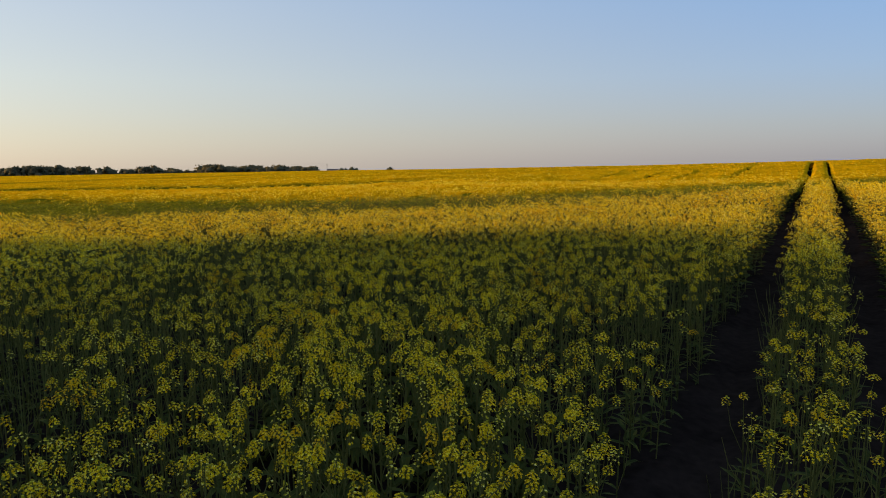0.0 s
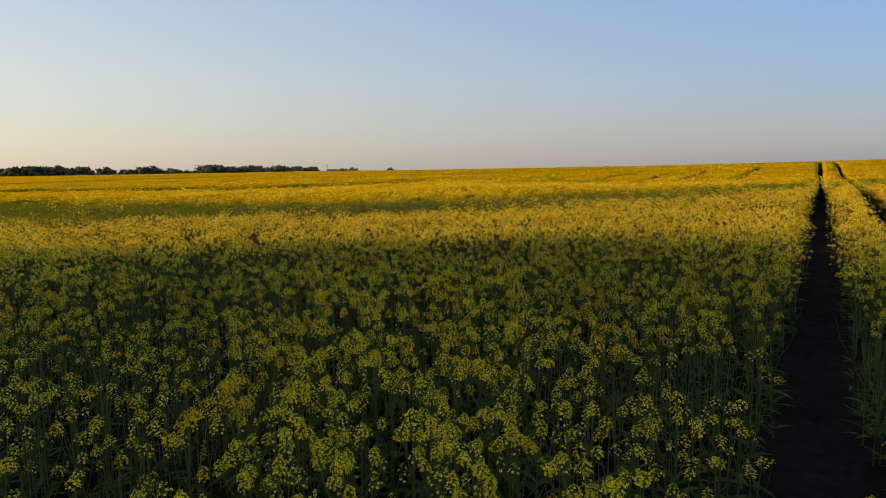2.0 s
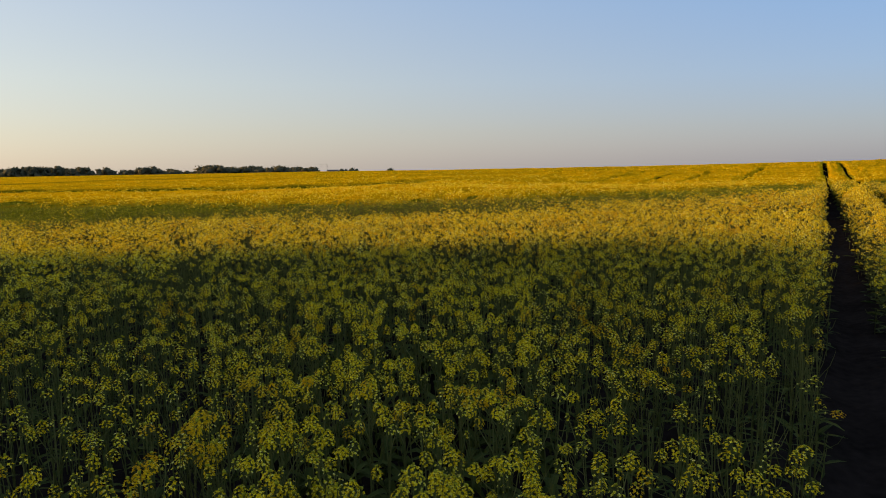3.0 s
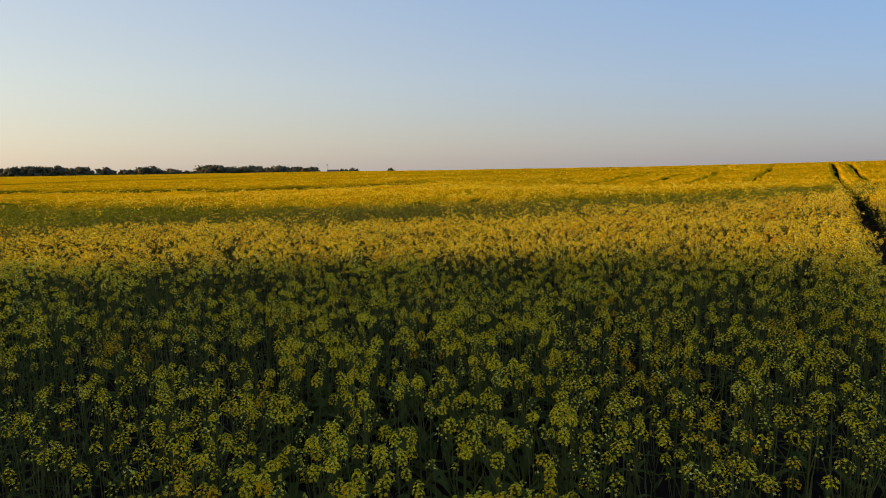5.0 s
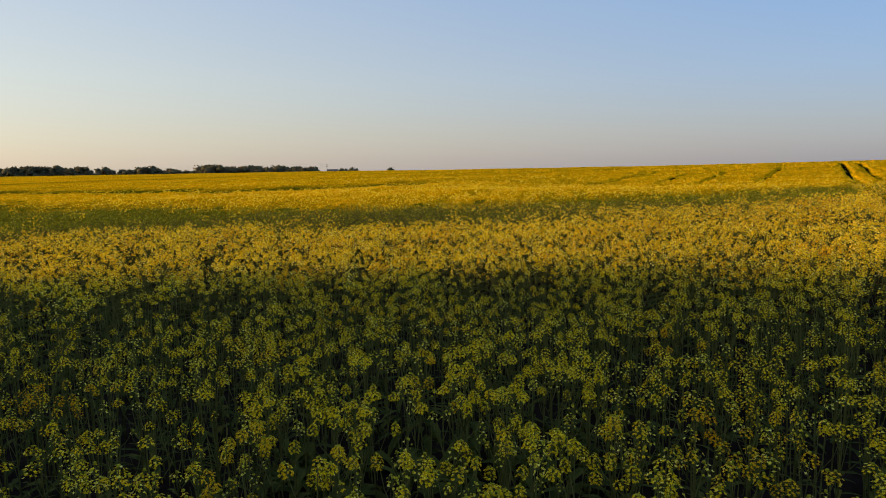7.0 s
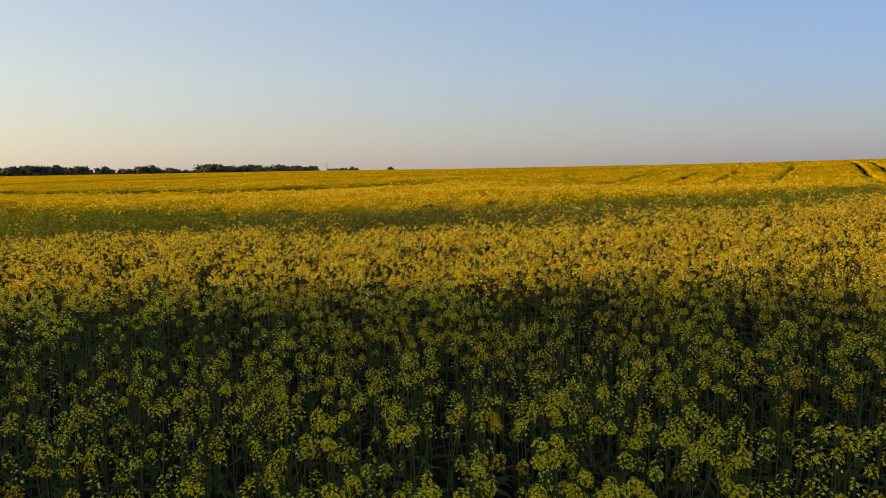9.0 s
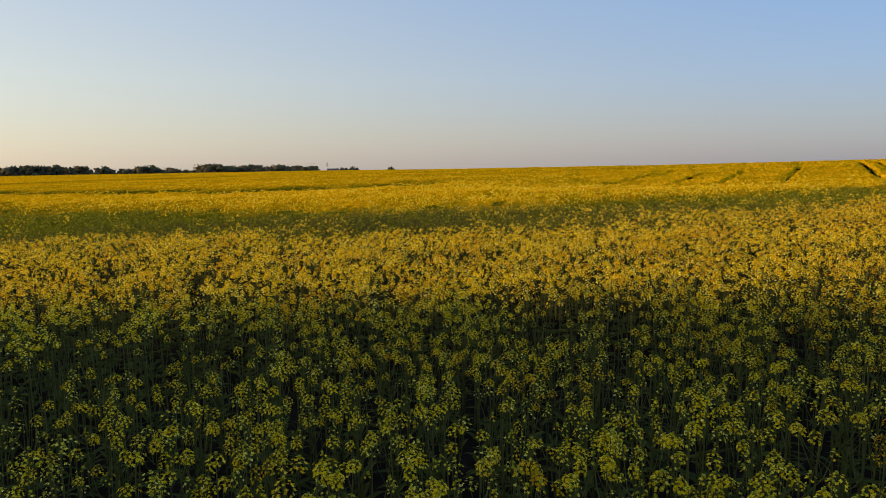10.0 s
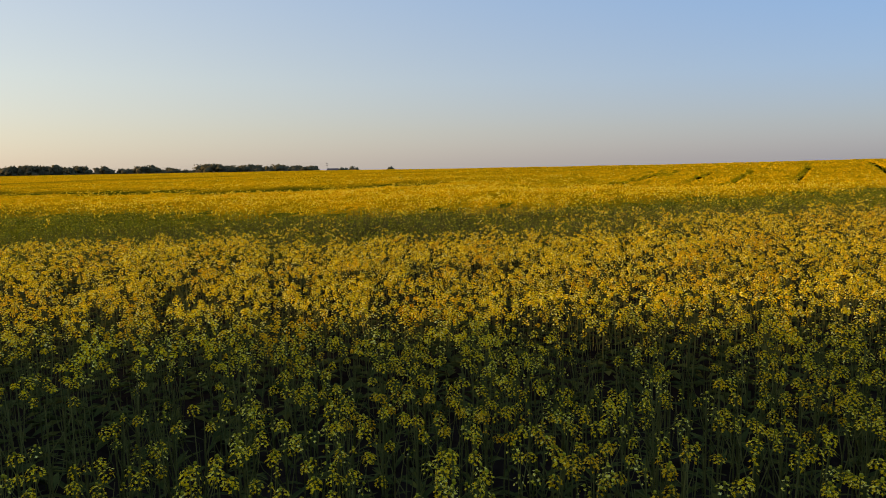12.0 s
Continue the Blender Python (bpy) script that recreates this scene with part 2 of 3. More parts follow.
class Quads:
    """A growing list of quads."""

    def __init__(self):
        self.v, self.q, self.s = [], [], []

    def quad(self, a, b, c, d, slot=0):
        i = len(self.v)
        self.v += [tuple(a), tuple(b), tuple(c), tuple(d)]
        self.q.append((i, i + 1, i + 2, i + 3))
        self.s.append(slot)

    def tube(self, points, radii, sides=3, slot=0):
        i = len(self.v)
        for p, r in zip(points, radii):
            for k in range(sides):
                a = 2 * math.pi * k / sides
                self.v.append((p[0] + r * math.cos(a), p[1] + r * math.sin(a), p[2]))
        for j in range(len(points) - 1):
            for k in range(sides):
                k2 = (k + 1) % sides
                self.q.append((i + j * sides + k, i + j * sides + k2, i + (j + 1) * sides + k2, i + (j + 1) * sides + k))
                self.s.append(slot)

    def lump(self, c, r, slot=0):
        """A small rounded box."""
        i = len(self.v)
        for dz in (-1, 1):
            for dx, dy in ((-1, -1), (1, -1), (1, 1), (-1, 1)):
                self.v.append((c[0] + dx * r * 0.6, c[1] + dy * r * 0.6, c[2] + dz * r * 0.8))
        for f in ((3, 2, 1, 0), (4, 5, 6, 7), (0, 1, 5, 4), (1, 2, 6, 5), (2, 3, 7, 6), (3, 0, 4, 7)):
            self.q.append(tuple(i + k for k in f))
            self.s.append(slot)

    def put(self, other, at):
        i = len(self.v)
        self.v += [(v[0] + at[0], v[1] + at[1], v[2] + at[2]) for v in other.v]
        self.q += [tuple(k + i for k in q) for q in other.q]
        self.s += other.s

    def arrays(self):
        return np.array(self.v, float).reshape(-1, 3), np.array(self.q, int).reshape(-1, 4), np.array(self.s, int)


def scatter(name, kinds, pick, x, y, z, turn, size, mats, tall=None):
    """One mesh of many copies of a few small shapes. kinds: Quads; pick: which one stands at each place."""
    vs, qs, ss, at = [], [], [], 0
    tall = size if tall is None else tall
    for k, kind in enumerate(kinds):
        v, q, s = kind.arrays()
        w = np.nonzero(pick == k)[0]
        if not len(w) or not len(v):
            continue
        c, n = np.cos(turn[w])[:, None], np.sin(turn[w])[:, None]
        px = (v[None, :, 0] * c - v[None, :, 1] * n) * size[w][:, None] + x[w][:, None]
        py = (v[None, :, 0] * n + v[None, :, 1] * c) * size[w][:, None] + y[w][:, None]
        pz = v[None, :, 2] * tall[w][:, None] + z[w][:, None]
        vs.append(np.stack([px, py, pz], -1).reshape(-1, 3))
        qs.append((q[None] + (at + np.arange(len(w)) * len(v))[:, None, None]).reshape(-1, 4))
        ss.append(np.tile(s, len(w)))
        at += len(w) * len(v)
    return mesh_of(name, np.concatenate(vs), np.concatenate(qs), mats, np.concatenate(ss))


# ---- parts of a rapeseed plant ----
rng = random.Random(11)


def floret(o, c, out, size, detail, slot=0):
    """A four-petalled flower at c that faces along out."""
    out = Vector(out).normalized()
    side = out.orthogonal().normalized()
    side.rotate(Matrix.Rotation(rng.uniform(0, 6.28), 3, out))
    up = out.cross(side)
    c = Vector(c)
    if detail >= 2:
        lift = rng.uniform(0.0, 0.6)
        for k in range(4):
            a = k * math.pi / 2
            d = side * math.cos(a) + up * math.sin(a)
            e = side * -math.sin(a) + up * math.cos(a)
            o.quad(c, c + (d * 0.78 + e * 0.55 + out * lift * 0.7) * size, c + (d + out * lift) * size, c + (d * 0.78 - e * 0.55 + out * lift * 0.7) * size, slot)
    elif detail == 1:
        for d, e in ((side, up), (up, side)):
            o.quad(c - d * size + out * 0.3 * size, c - e * 0.5 * size, c + d * size + out * 0.3 * size, c + e * 0.5 * size, slot)
    else:
        o.quad(c - side * size, c - up * size, c + side * size, c + up * size, slot)


def flower_head(detail, count, radius=0.042, height=0.06, size=0.0115, slot=0):
    """A raceme: a tuft of buds on top, a dome of open flowers round it, young pods on stalks below."""
    o = Quads()
    if detail >= 1:
        for k in range(3 if detail > 1 else 1):
            a = k * 2.4
            o.lump((0.007 * math.cos(a), 0.007 * math.sin(a), 0.004 + 0.006 * (k % 2)), 0.007 if detail > 1 else 0.010, 1)
    for k in range(count):
        f = (k + 0.5) / count
        a = k * 2.39996 + rng.uniform(-0.4, 0.4)
        bend = math.pi * (0.08 + 0.62 * f ** 0.75)
        r = radius * math.sin(bend) * rng.uniform(0.8, 1.12)
        zz = -height * (1 - math.cos(bend)) + rng.uniform(-0.006, 0.006)
        p = (r * math.cos(a), r * math.sin(a), zz)
        if detail >= 2:  # the flower's stalk
            w = Vector((-math.sin(a), math.cos(a), 0)) * 0.0011
            root = Vector((0, 0, zz - 0.012))
            o.quad(root - w, root + w, Vector(p) + w, Vector(p) - w, 2)
        floret(o, p, (math.cos(a), math.sin(a), 1.8 - 1.2 * f + rng.uniform(-0.8, 0.8)), size * rng.uniform(0.8, 1.2), detail, slot)
    if detail >= 2:
        o.tube([(0, 0, -height * 1.05 - 0.1), (0, 0, 0.004)], (0.003, 0.0018), 3, 2)
        for k in range(6):
            a, h0 = k * 2.4, -height * 0.9 - 0.016 * k
            p, q = Vector((0, 0, h0)), Vector((0.035 * math.cos(a), 0.035 * math.sin(a), h0 + 0.026))
            s = Vector((-math.sin(a), math.cos(a), 0)) * 0.0016
            o.quad(p - s, p + s, q + s, q - s, 2)
    return o


def leaf(length, width, droop):
    """A long pointed leaf that arches outward from the origin along x."""
    o = Quads()
    prev = None
    for k in range(4):
        f = k / 3
        w = width * (0.35, 1.0, 0.75, 0.08)[k]
        c = Vector((length * f, 0, length * (0.55 * f - droop * f * f)))
        row = (c + Vector((0, -w / 2, w * 0.15)), c, c + Vector((0, w / 2, w * 0.15)))
        if prev:
            for j in (0, 1):
                o.quad(prev[j], row[j], row[j + 1], prev[j + 1], 3)
        prev = row
    return o


def turned(o, a, at):
    r = Quads()
    c, s = math.cos(a), math.sin(a)
    r.v = [(v[0] * c - v[1] * s + at[0], v[0] * s + v[1] * c + at[1], v[2] + at[2]) for v in o.v]
    r.q, r.s = list(o.q), list(o.s)
    return r


def heads_of(detail, full, sparse, size, many, young, small=0, tight=1.0):
    """Heads in full golden flower, sparser lemon-green ones that have just opened, and small side heads."""
    made = [flower_head(detail, rng.randint(*full), tight * rng.uniform(0.032, 0.045), tight * rng.uniform(0.032, 0.062), size) for _ in range(many)]
    made += [flower_head(detail, rng.randint(*sparse), rng.uniform(0.030, 0.042), rng.uniform(0.035, 0.07), size * 0.95, 4) for _ in range(young)]
    return made + [flower_head(detail, rng.randint(4, 7), rng.uniform(0.014, 0.024), rng.uniform(0.02, 0.05), size, rng.choice((0, 4))) for _ in range(small)]


HEADS_FINE = heads_of(2, (30, 40), (10, 18), 0.0094, 8, 6, 5)
HEADS_NEAR = heads_of(1, (22, 28), (9, 14), 0.0115, 8, 6, 5)
HEADS_MIDDLE = heads_of(0, (13, 16), (7, 9), 0.0133, 6, 4, 3, 0.83)
HEADS_MID = heads_of(0, (8, 9), (4, 5), 0.0155, 6, 2, 0, 0.75)
HEADS_LATE = [flower_head(0, 3, 0.03, 0.07, 0.024, 5) for _ in range(5)]
HEADS_FAR = [flower_head(0, 4, 0.026, 0.04, 0.026) for _ in range(4)]


def plant_plan(heads):
    """Where a plant's stem, branches, heads and leaves go: foot at the origin, about 1.2 m high."""
    lean = (rng.uniform(-0.06, 0.06), rng.uniform(-0.06, 0.06))
    top = rng.uniform(1.12, 1.26)
    tips = [(lean[0], lean[1], top)]
    a = rng.uniform(0, 6.28)
    for k in range(heads - 1):
        a += 2.4 + rng.uniform(-0.5, 0.5)
        r = rng.uniform(0.05, 0.20)
        tips.append((lean[0] + r * math.cos(a), lean[1] + r * math.sin(a), top - abs(rng.gauss(0.0, 0.15)) - 0.01))
    leaves = [(rng.uniform(0, 6.28), rng.uniform(0.08, 0.48) * top, rng.uniform(0.09, 0.20)) for _ in range(6)]
    return lean, top, tips, leaves


def stalks(plan, sides, tips_too=True):
    lean, top, tips, _ = plan
    o = Quads()
    o.tube([(0, 0, 0), (lean[0] * 0.4, lean[1] * 0.4, top * 0.55), (lean[0], lean[1], top)], (0.008, 0.006, 0.0025), sides, 2)
    for k, t in enumerate(tips[1:]):
        f = 0.45 + 0.1 * (k % 4)
        b = (lean[0] * f, lean[1] * f, top * f)
        m = ((b[0] + 2.4 * t[0]) / 3.4, (b[1] + 2.4 * t[1]) / 3.4, (b[2] + t[2]) / 2)
        o.tube([b, m, t], (0.004, 0.0035, 0.002), sides, 2)
    return o


def foliage(plan, simple=False):
    o = Quads()
    lean, top, _, leaves = plan
    for a, h, n in leaves[:5] if simple else leaves:
        n *= 1.5 - 0.8 * h / top
        if simple:
            c, s, w = math.cos(a) * n, math.sin(a) * n, 0.2
            o.quad((0, 0, h), (0.6 * c - w * s, 0.6 * s + w * c, h + 0.25 * n), (c, s, h + 0.1 * n), (0.6 * c + w * s, 0.6 * s - w * c, h + 0.2 * n), 3)
        else:
            o.put(turned(leaf(n, n * 0.22, rng.uniform(0.1, 0.7)), a, (lean[0] * h / top, lean[1] * h / top, h)), (0, 0, 0))
    return o


def whole_plant(heads, kinds, sides, leaves="full"):
    """A plant split in flowers and greenery, for the mass of the crop."""
    plan = plant_plan(heads)
    flowers, green = Quads(), Quads()
    for t in plan[2]:
        flowers.put(turned(rng.choice(kinds), rng.uniform(0, 6.28), t), (0, 0, 0))
    if sides:
        green.put(stalks(plan, sides), (0, 0, 0))
    if leaves:
        green.put(foliage(plan, leaves != "full"), (0, 0, 0))
        if leaves == "simple":
            for t in plan[2]:
                a = rng.uniform(0, 3.14)
                c, n = 0.003 * math.cos(a), 0.003 * math.sin(a)
                green.quad((t[0] * 0.8 - c, t[1] * 0.8 - n, t[2] - 0.35), (t[0] * 0.8 + c, t[1] * 0.8 + n, t[2] - 0.35), (t[0] + c * 0.5, t[1] + n * 0.5, t[2]), (t[0] - c * 0.5, t[1] - n * 0.5, t[2]), 2)
    return flowers, green


NEAR_KINDS = [whole_plant(rng.randint(3, 7), HEADS_NEAR, 3) for _ in range(16)]
MIDDLE_KINDS = [whole_plant(rng.randint(6, 9), HEADS_MIDDLE, 0, "simple") for _ in range(12)]
MID_KINDS = [whole_plant(rng.randint(7, 8), HEADS_MID, 0, "simple") for _ in range(12)]
FAR_KINDS = [whole_plant(6, HEADS_FAR, 0, "few") for _ in range(8)]
FARTHER_KINDS = [whole_plant(6, HEADS_FAR, 0, "") for _ in range(8)]
LATE_KINDS = [whole_plant(rng.randint(4, 6), HEADS_LATE, 0, "simple") for _ in range(8)]
MATS = [PETAL, BUD, STEM, LEAF, PETAL_PALE, LATE]


# ---- ground and canopy ----
def spaced(inner0, inner1, step, outer0, outer1, growth=1.16):
    mid = list(np.arange(inner0, inner1 + step * 0.5, step))
    d, lo = step, [mid[0]]
    while lo[-1] > outer0:
        d *= growth
        lo.append(lo[-1] - d)
    d, hi = step, [mid[-1]]
    while hi[-1] < outer1:
        d *= growth
        hi.append(hi[-1] + d)
    return np.array(lo[:0:-1] + mid + hi[1:])


def sheet(name, xs, ys, lift, mats, keep=None):
    gx, gy = np.meshgrid(xs, ys)
    if keep is not None:  # the crop's grid runs along the wheel tracks
        gx = gx + np.interp(gy, TRACK_Y, TRACK_X)
    gz = land(gx, gy) + lift(gx, gy)
    n = len(xs)
    i = (np.arange(len(ys) - 1)[:, None] * n + np.arange(n - 1)[None]).ravel()
    quads = np.stack([i, i + 1, i + n + 1, i + n], -1)
    if keep is not None:
        mx, my = (gx[:-1, :-1] + gx[1:, 1:]) / 2, (gy[:-1, :-1] + gy[1:, 1:]) / 2
        quads = quads[(keep(mx, my) & (track_gap(mx, my) > np.interp(my, (20, 31, 36, 42, 54, 62), (0.42, 0.36, 0.19, 0.08, 0.08, 0.17)))).ravel()]
    me = mesh_of(name, np.stack([gx, gy, gz], -1).reshape(-1, 3), quads, mats)
    if keep is not None:
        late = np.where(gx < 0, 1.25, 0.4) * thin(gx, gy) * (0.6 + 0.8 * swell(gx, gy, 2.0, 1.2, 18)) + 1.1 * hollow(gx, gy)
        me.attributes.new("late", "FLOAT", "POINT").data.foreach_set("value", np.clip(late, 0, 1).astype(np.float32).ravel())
    me.polygons.foreach_set("use_smooth", np.ones(len(me.polygons), bool))
    return new(name, me)


def rut(x, y):
    return -0.09 * np.exp(-(track_gap(x, y) / 0.22) ** 4) + 0.05 * (swell(x, y, 0.5, 0.5, 21) - 0.5)


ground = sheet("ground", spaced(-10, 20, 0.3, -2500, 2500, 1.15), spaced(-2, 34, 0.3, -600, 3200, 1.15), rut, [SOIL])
tagged(ground, "dark bare farm soil with sunken wheel tracks", "ground", kind="structure")


def distance(x, y):
    """Distance ahead of the stretch that the path covers; large outside the view to the sides and behind."""
    near = np.hypot(np.maximum(np.abs(x + 0.5) - 0.8, 0), np.maximum(np.maximum(y - 9.3, -y), 0))
    return near


def seen(x, y, margin):
    """Within the fan of views along the path."""
    side_r = x < 0.72 * y + margin
    side_l = x > -0.72 * y - 1.2 - margin
    return side_r & side_l & (y > 1.5 - margin * 0.3)


def sown(x0, x1, y0, y1, per_m2, seed):
    """Places spread evenly, each shifted a little."""
    r = np.random.RandomState(seed)
    d = per_m2 ** -0.5
    gx, gy = np.meshgrid(np.arange(x0, x1, d), np.arange(y0, y1, d))
    return gx.ravel() + d * r.uniform(-0.55, 0.55, gx.size), gy.ravel() + d * r.uniform(-0.55, 0.55, gx.size), r


def crop(name, kinds, keep, box, per_m2, seed, base=1.0):
    """One stretch of the crop: flowers and greenery as two meshes."""
    x, y, r = sown(*box, per_m2, seed)
    gap = np.interp(y, (20, 31, 36, 42, 54, 62), (0.40, 0.36, 0.23, 0.14, 0.14, 0.20)) + 0.07 * r.randn(len(x))
    ok = keep(x, y) & (track_gap(x, y) > gap)
    x, y = x[ok], y[ok]
    n = len(x)
    z, h = land(x, y) - 0.03, grow(x, y) * r.uniform(0.88, 1.08, n) * base
    edge = np.clip((track_gap(x, y) - 0.25) / 0.5, 0, 1)
    h *= 1 - 0.2 * (1 - edge) * np.interp(y, (18, 28), (1, 0.2))
    turn, pick = r.uniform(0, 6.28, n), r.randint(0, len(kinds), n)
    rich = r.rand(n) < bloom(x, y)
    made = []
    wide = np.full(n, 1.0) * r.uniform(0.85, 1.2, n)
    made.append(scatter(name + "_flowers", [k[0] for k in kinds], np.where(rich, pick, -1), x, y, z, turn, wide, MATS, h))
    if len(kinds[0][1].v):
        made.append(scatter(name + "_greenery", [k[1] for k in kinds], pick, x, y, z, turn, wide, MATS, h))
    return made


rape = new("rapeseed_crop")
tagged(rape, "dense flowering rapeseed crop with yellow heads on green stems", "crop", kind="stuff")


def late_crop():
    """Plants in green bud along the green strip."""
    x, y, r = sown(-34, 34, 20, 50, 9, 61)
    ok = seen(x, y, 2.5) & (r.rand(len(x)) < 1.3 * hollow(x, y) - 0.15) & (track_gap(x, y) > 0.35)
    x, y = x[ok], y[ok]
    n = len(x)
    pick, turn, wide, tall = r.randint(0, len(LATE_KINDS), n), r.uniform(0, 6.28, n), r.uniform(0.85, 1.2, n), grow(x, y) * r.uniform(0.82, 1.0, n)
    return [scatter("late_" + what, [k[i] for k in LATE_KINDS], pick, x, y, land(x, y) - 0.03, turn, wide, MATS, tall) for i, what in enumerate(("buds", "greenery"))]


def stretch(name, label, *args, **more):
    for me, what in zip(crop(name, *args, **more), ("flower_heads", "stems_and_leaves")):
        ob = new(what, me)
        ob.parent = rape
        tagged(ob, label if what == "flower_heads" else "", kind="stuff")


BED = (-1.75, 0.75, 3.2, 11.4)
in_bed = lambda x, y: (x > BED[0]) & (x < BED[1]) & (y > BED[2]) & (y < BED[3])
stretch("near", "small four-petalled yellow rapeseed flowers", NEAR_KINDS, lambda x, y: seen(x, y, 1.2) & (distance(x, y) < 6.5) & ~in_bed(x, y), (-9, 9, 0, 17), 14, 31)
stretch("middle", "yellow rapeseed flowers", MIDDLE_KINDS, lambda x, y: seen(x, y, 2.0) & (distance(x, y) >= 6.5) & (distance(x, y) < 12), (-16, 16, 0, 22), 15, 35)
stretch("mid", "yellow rapeseed flowers", MID_KINDS, lambda x, y: seen(x, y, 2.5) & (distance(x, y) >= 12) & (distance(x, y) < 24), (-32, 32, 0, 34), 14, 32)
stretch("far", "yellow rapeseed flowers", FAR_KINDS, lambda x, y: seen(x, y, 3.0) & (distance(x, y) >= 24) & (distance(x, y) < 42), (-45, 45, 10, 54), 7.5, 33)
stretch("around", "yellow rapeseed flowers", FARTHER_KINDS, lambda x, y: ~seen(x, y, np.where(distance(x, y) < 6.5, 1.2, 2.0)) & (distance(x, y) < 11), (-16, 16, -10, 20), 8, 36)
stretch("farther", "yellow rapeseed flowers", FARTHER_KINDS, lambda x, y: seen(x, y, 3.0) & (distance(x, y) >= 42) & (distance(x, y) < 62), (-58, 58, 20, 74), 3.0, 34)
stretch("still_farther", "yellow rapeseed flowers", FARTHER_KINDS, lambda x, y: seen(x, y, 3.0) & (distance(x, y) >= 62) & (distance(x, y) < 85), (-75, 75, 30, 96), 1.3, 38)
stretch("farthest", "yellow rapeseed flowers", FARTHER_KINDS, lambda x, y: seen(x, y, 3.0) & (distance(x, y) >= 85) & (distance(x, y) < 150), (-120, 120, 50, 160), 0.2, 37)


for me, what in zip(late_crop(), ("bud_heads", "late_greenery")):
    ob = new(what, me)
    ob.parent = rape
    tagged(ob, "rapeseed heads still in green bud" if what == "bud_heads" else "", kind="stuff")

# low flowerless plants and side shoots along the wheel tracks
vx, vy, vr = sown(-3, 9, 1, 17, 5, 41)
verge = (track_gap(vx, vy) > 0.30) & (track_gap(vx, vy) < 0.66) & (vy > 7) & seen(vx, vy, 1.0)
vx, vy = vx[verge], vy[verge]
n = len(vx)
low = scatter("verge_greenery", [k[1] for k in NEAR_KINDS], vr.randint(0, len(NEAR_KINDS), n), vx, vy, land(vx, vy) - 0.05, vr.uniform(0, 6.28, n), vr.uniform(0.7, 1.0, n), MATS,
              np.clip(track_gap(vx, vy) * 1.5, 0.3, 0.9) * vr.uniform(0.7, 1.1, n))
wx, wy, wr = sown(2, 27, 12, 46, 14, 43)
wall = (track_gap(wx, wy) > np.interp(wy, (20, 31, 36), (0.32, 0.30, 0.2))) & (track_gap(wx, wy) < 0.66)
wx, wy = wx[wall], wy[wall]
n = len(wx)
pick, turn, wide, tall = wr.randint(0, len(MID_KINDS), n), wr.uniform(0, 6.28, n), wr.uniform(0.7, 1.0, n), wr.uniform(0.5, 0.88, n)
for i, (what, label) in enumerate((("side_flowers", "yellow flowers on low side shoots by the wheel tracks"), ("side_greenery", "leaves of low side shoots by the wheel tracks"))):
    ob = new(what, scatter(what, [k[i] for k in MID_KINDS], pick, wx, wy, land(wx, wy) - 0.03, turn, wide, MATS, tall))
    ob.parent = rape
    tagged(ob, label, kind="stuff")
verge_ob = new("low_side_shoots", low)
verge_ob.parent = rape
tagged(verge_ob, "low flowerless shoots beside the wheel tracks", kind="stuff")


def canopy_lift(x, y):
    d = distance(x, y)
    high = np.where(seen(x, y, 6.0), np.interp(d, (12, 16, 23, 30, 50), (0.40, 0.58, 0.74, 0.88, 1.0)), np.interp(d, (9, 12), (0.62, 0.86)))
    return high * 1.08 * grow(x, y) + 0.12 * (swell(x, y, 0.9, 0.9, 40) - 0.5) + np.where(seen(x, y, 2.0), 0.16, 0.4) * (swell(x, y, 0.33, 0.6, 42) - 0.5) - np.where(x < 0, 0.12, 0.22) * thin(x, y) - 0.25 * hollow(x, y) - 0.2 * np.exp(-(track_gap(x, y) / 0.3) ** 4)


def bare(x, y):
    return hollow(x, y) + 0.5 * (swell(x, y, 2.2, 1.4, 13) - 0.5) + 0.9 * (swell(x, y, 0.7, 0.9, 14) - 0.5) > 0.6


def trodden(x, y):
    """Gaps in the old wheelings up the slope."""
    return (x > 0) & (thin(x, y) * (0.45 + 1.1 * swell(x, y, 1.6, 1.6, 17)) > 0.40)


def in_view(x, y):
    return seen(x, y, np.where(distance(x, y) < 6.5, 1.2, 2.0))


columns, lines = spaced(-78, 20, 0.5, -900, 500, 1.1), spaced(-14, 100, 0.5, -150, 620, 1.1)
lines = np.sort(np.concatenate([lines, lines[(lines > -6) & (lines < 14)] + 0.25]))
columns = np.sort(np.concatenate([columns[(columns < -1.6) | (columns > 3.6)], np.arange(-1.5, 3.55, 0.14), *(np.arange(a + 0.06, b, 0.2) for a, b in ((-8, -6), (-12.5, -10.5), (-16, -14.5), (-21.5, -18.5)))]))
for name, mat, label, keep in (
        ("crop_understorey", CANOPY, "closed green leaf layer below the flowers", lambda x, y: ~in_view(x, y) & (distance(x, y) < 11)),
        ("thin_crop", REGROWTH, "thin green crop with few flowers", lambda x, y: in_view(x, y) & (distance(x, y) > 12) & bare(x, y)),
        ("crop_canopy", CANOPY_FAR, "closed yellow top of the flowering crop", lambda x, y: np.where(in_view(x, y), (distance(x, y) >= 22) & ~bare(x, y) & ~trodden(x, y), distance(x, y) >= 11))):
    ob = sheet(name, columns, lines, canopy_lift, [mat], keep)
    ob.parent = rape
    tagged(ob, label, kind="stuff")


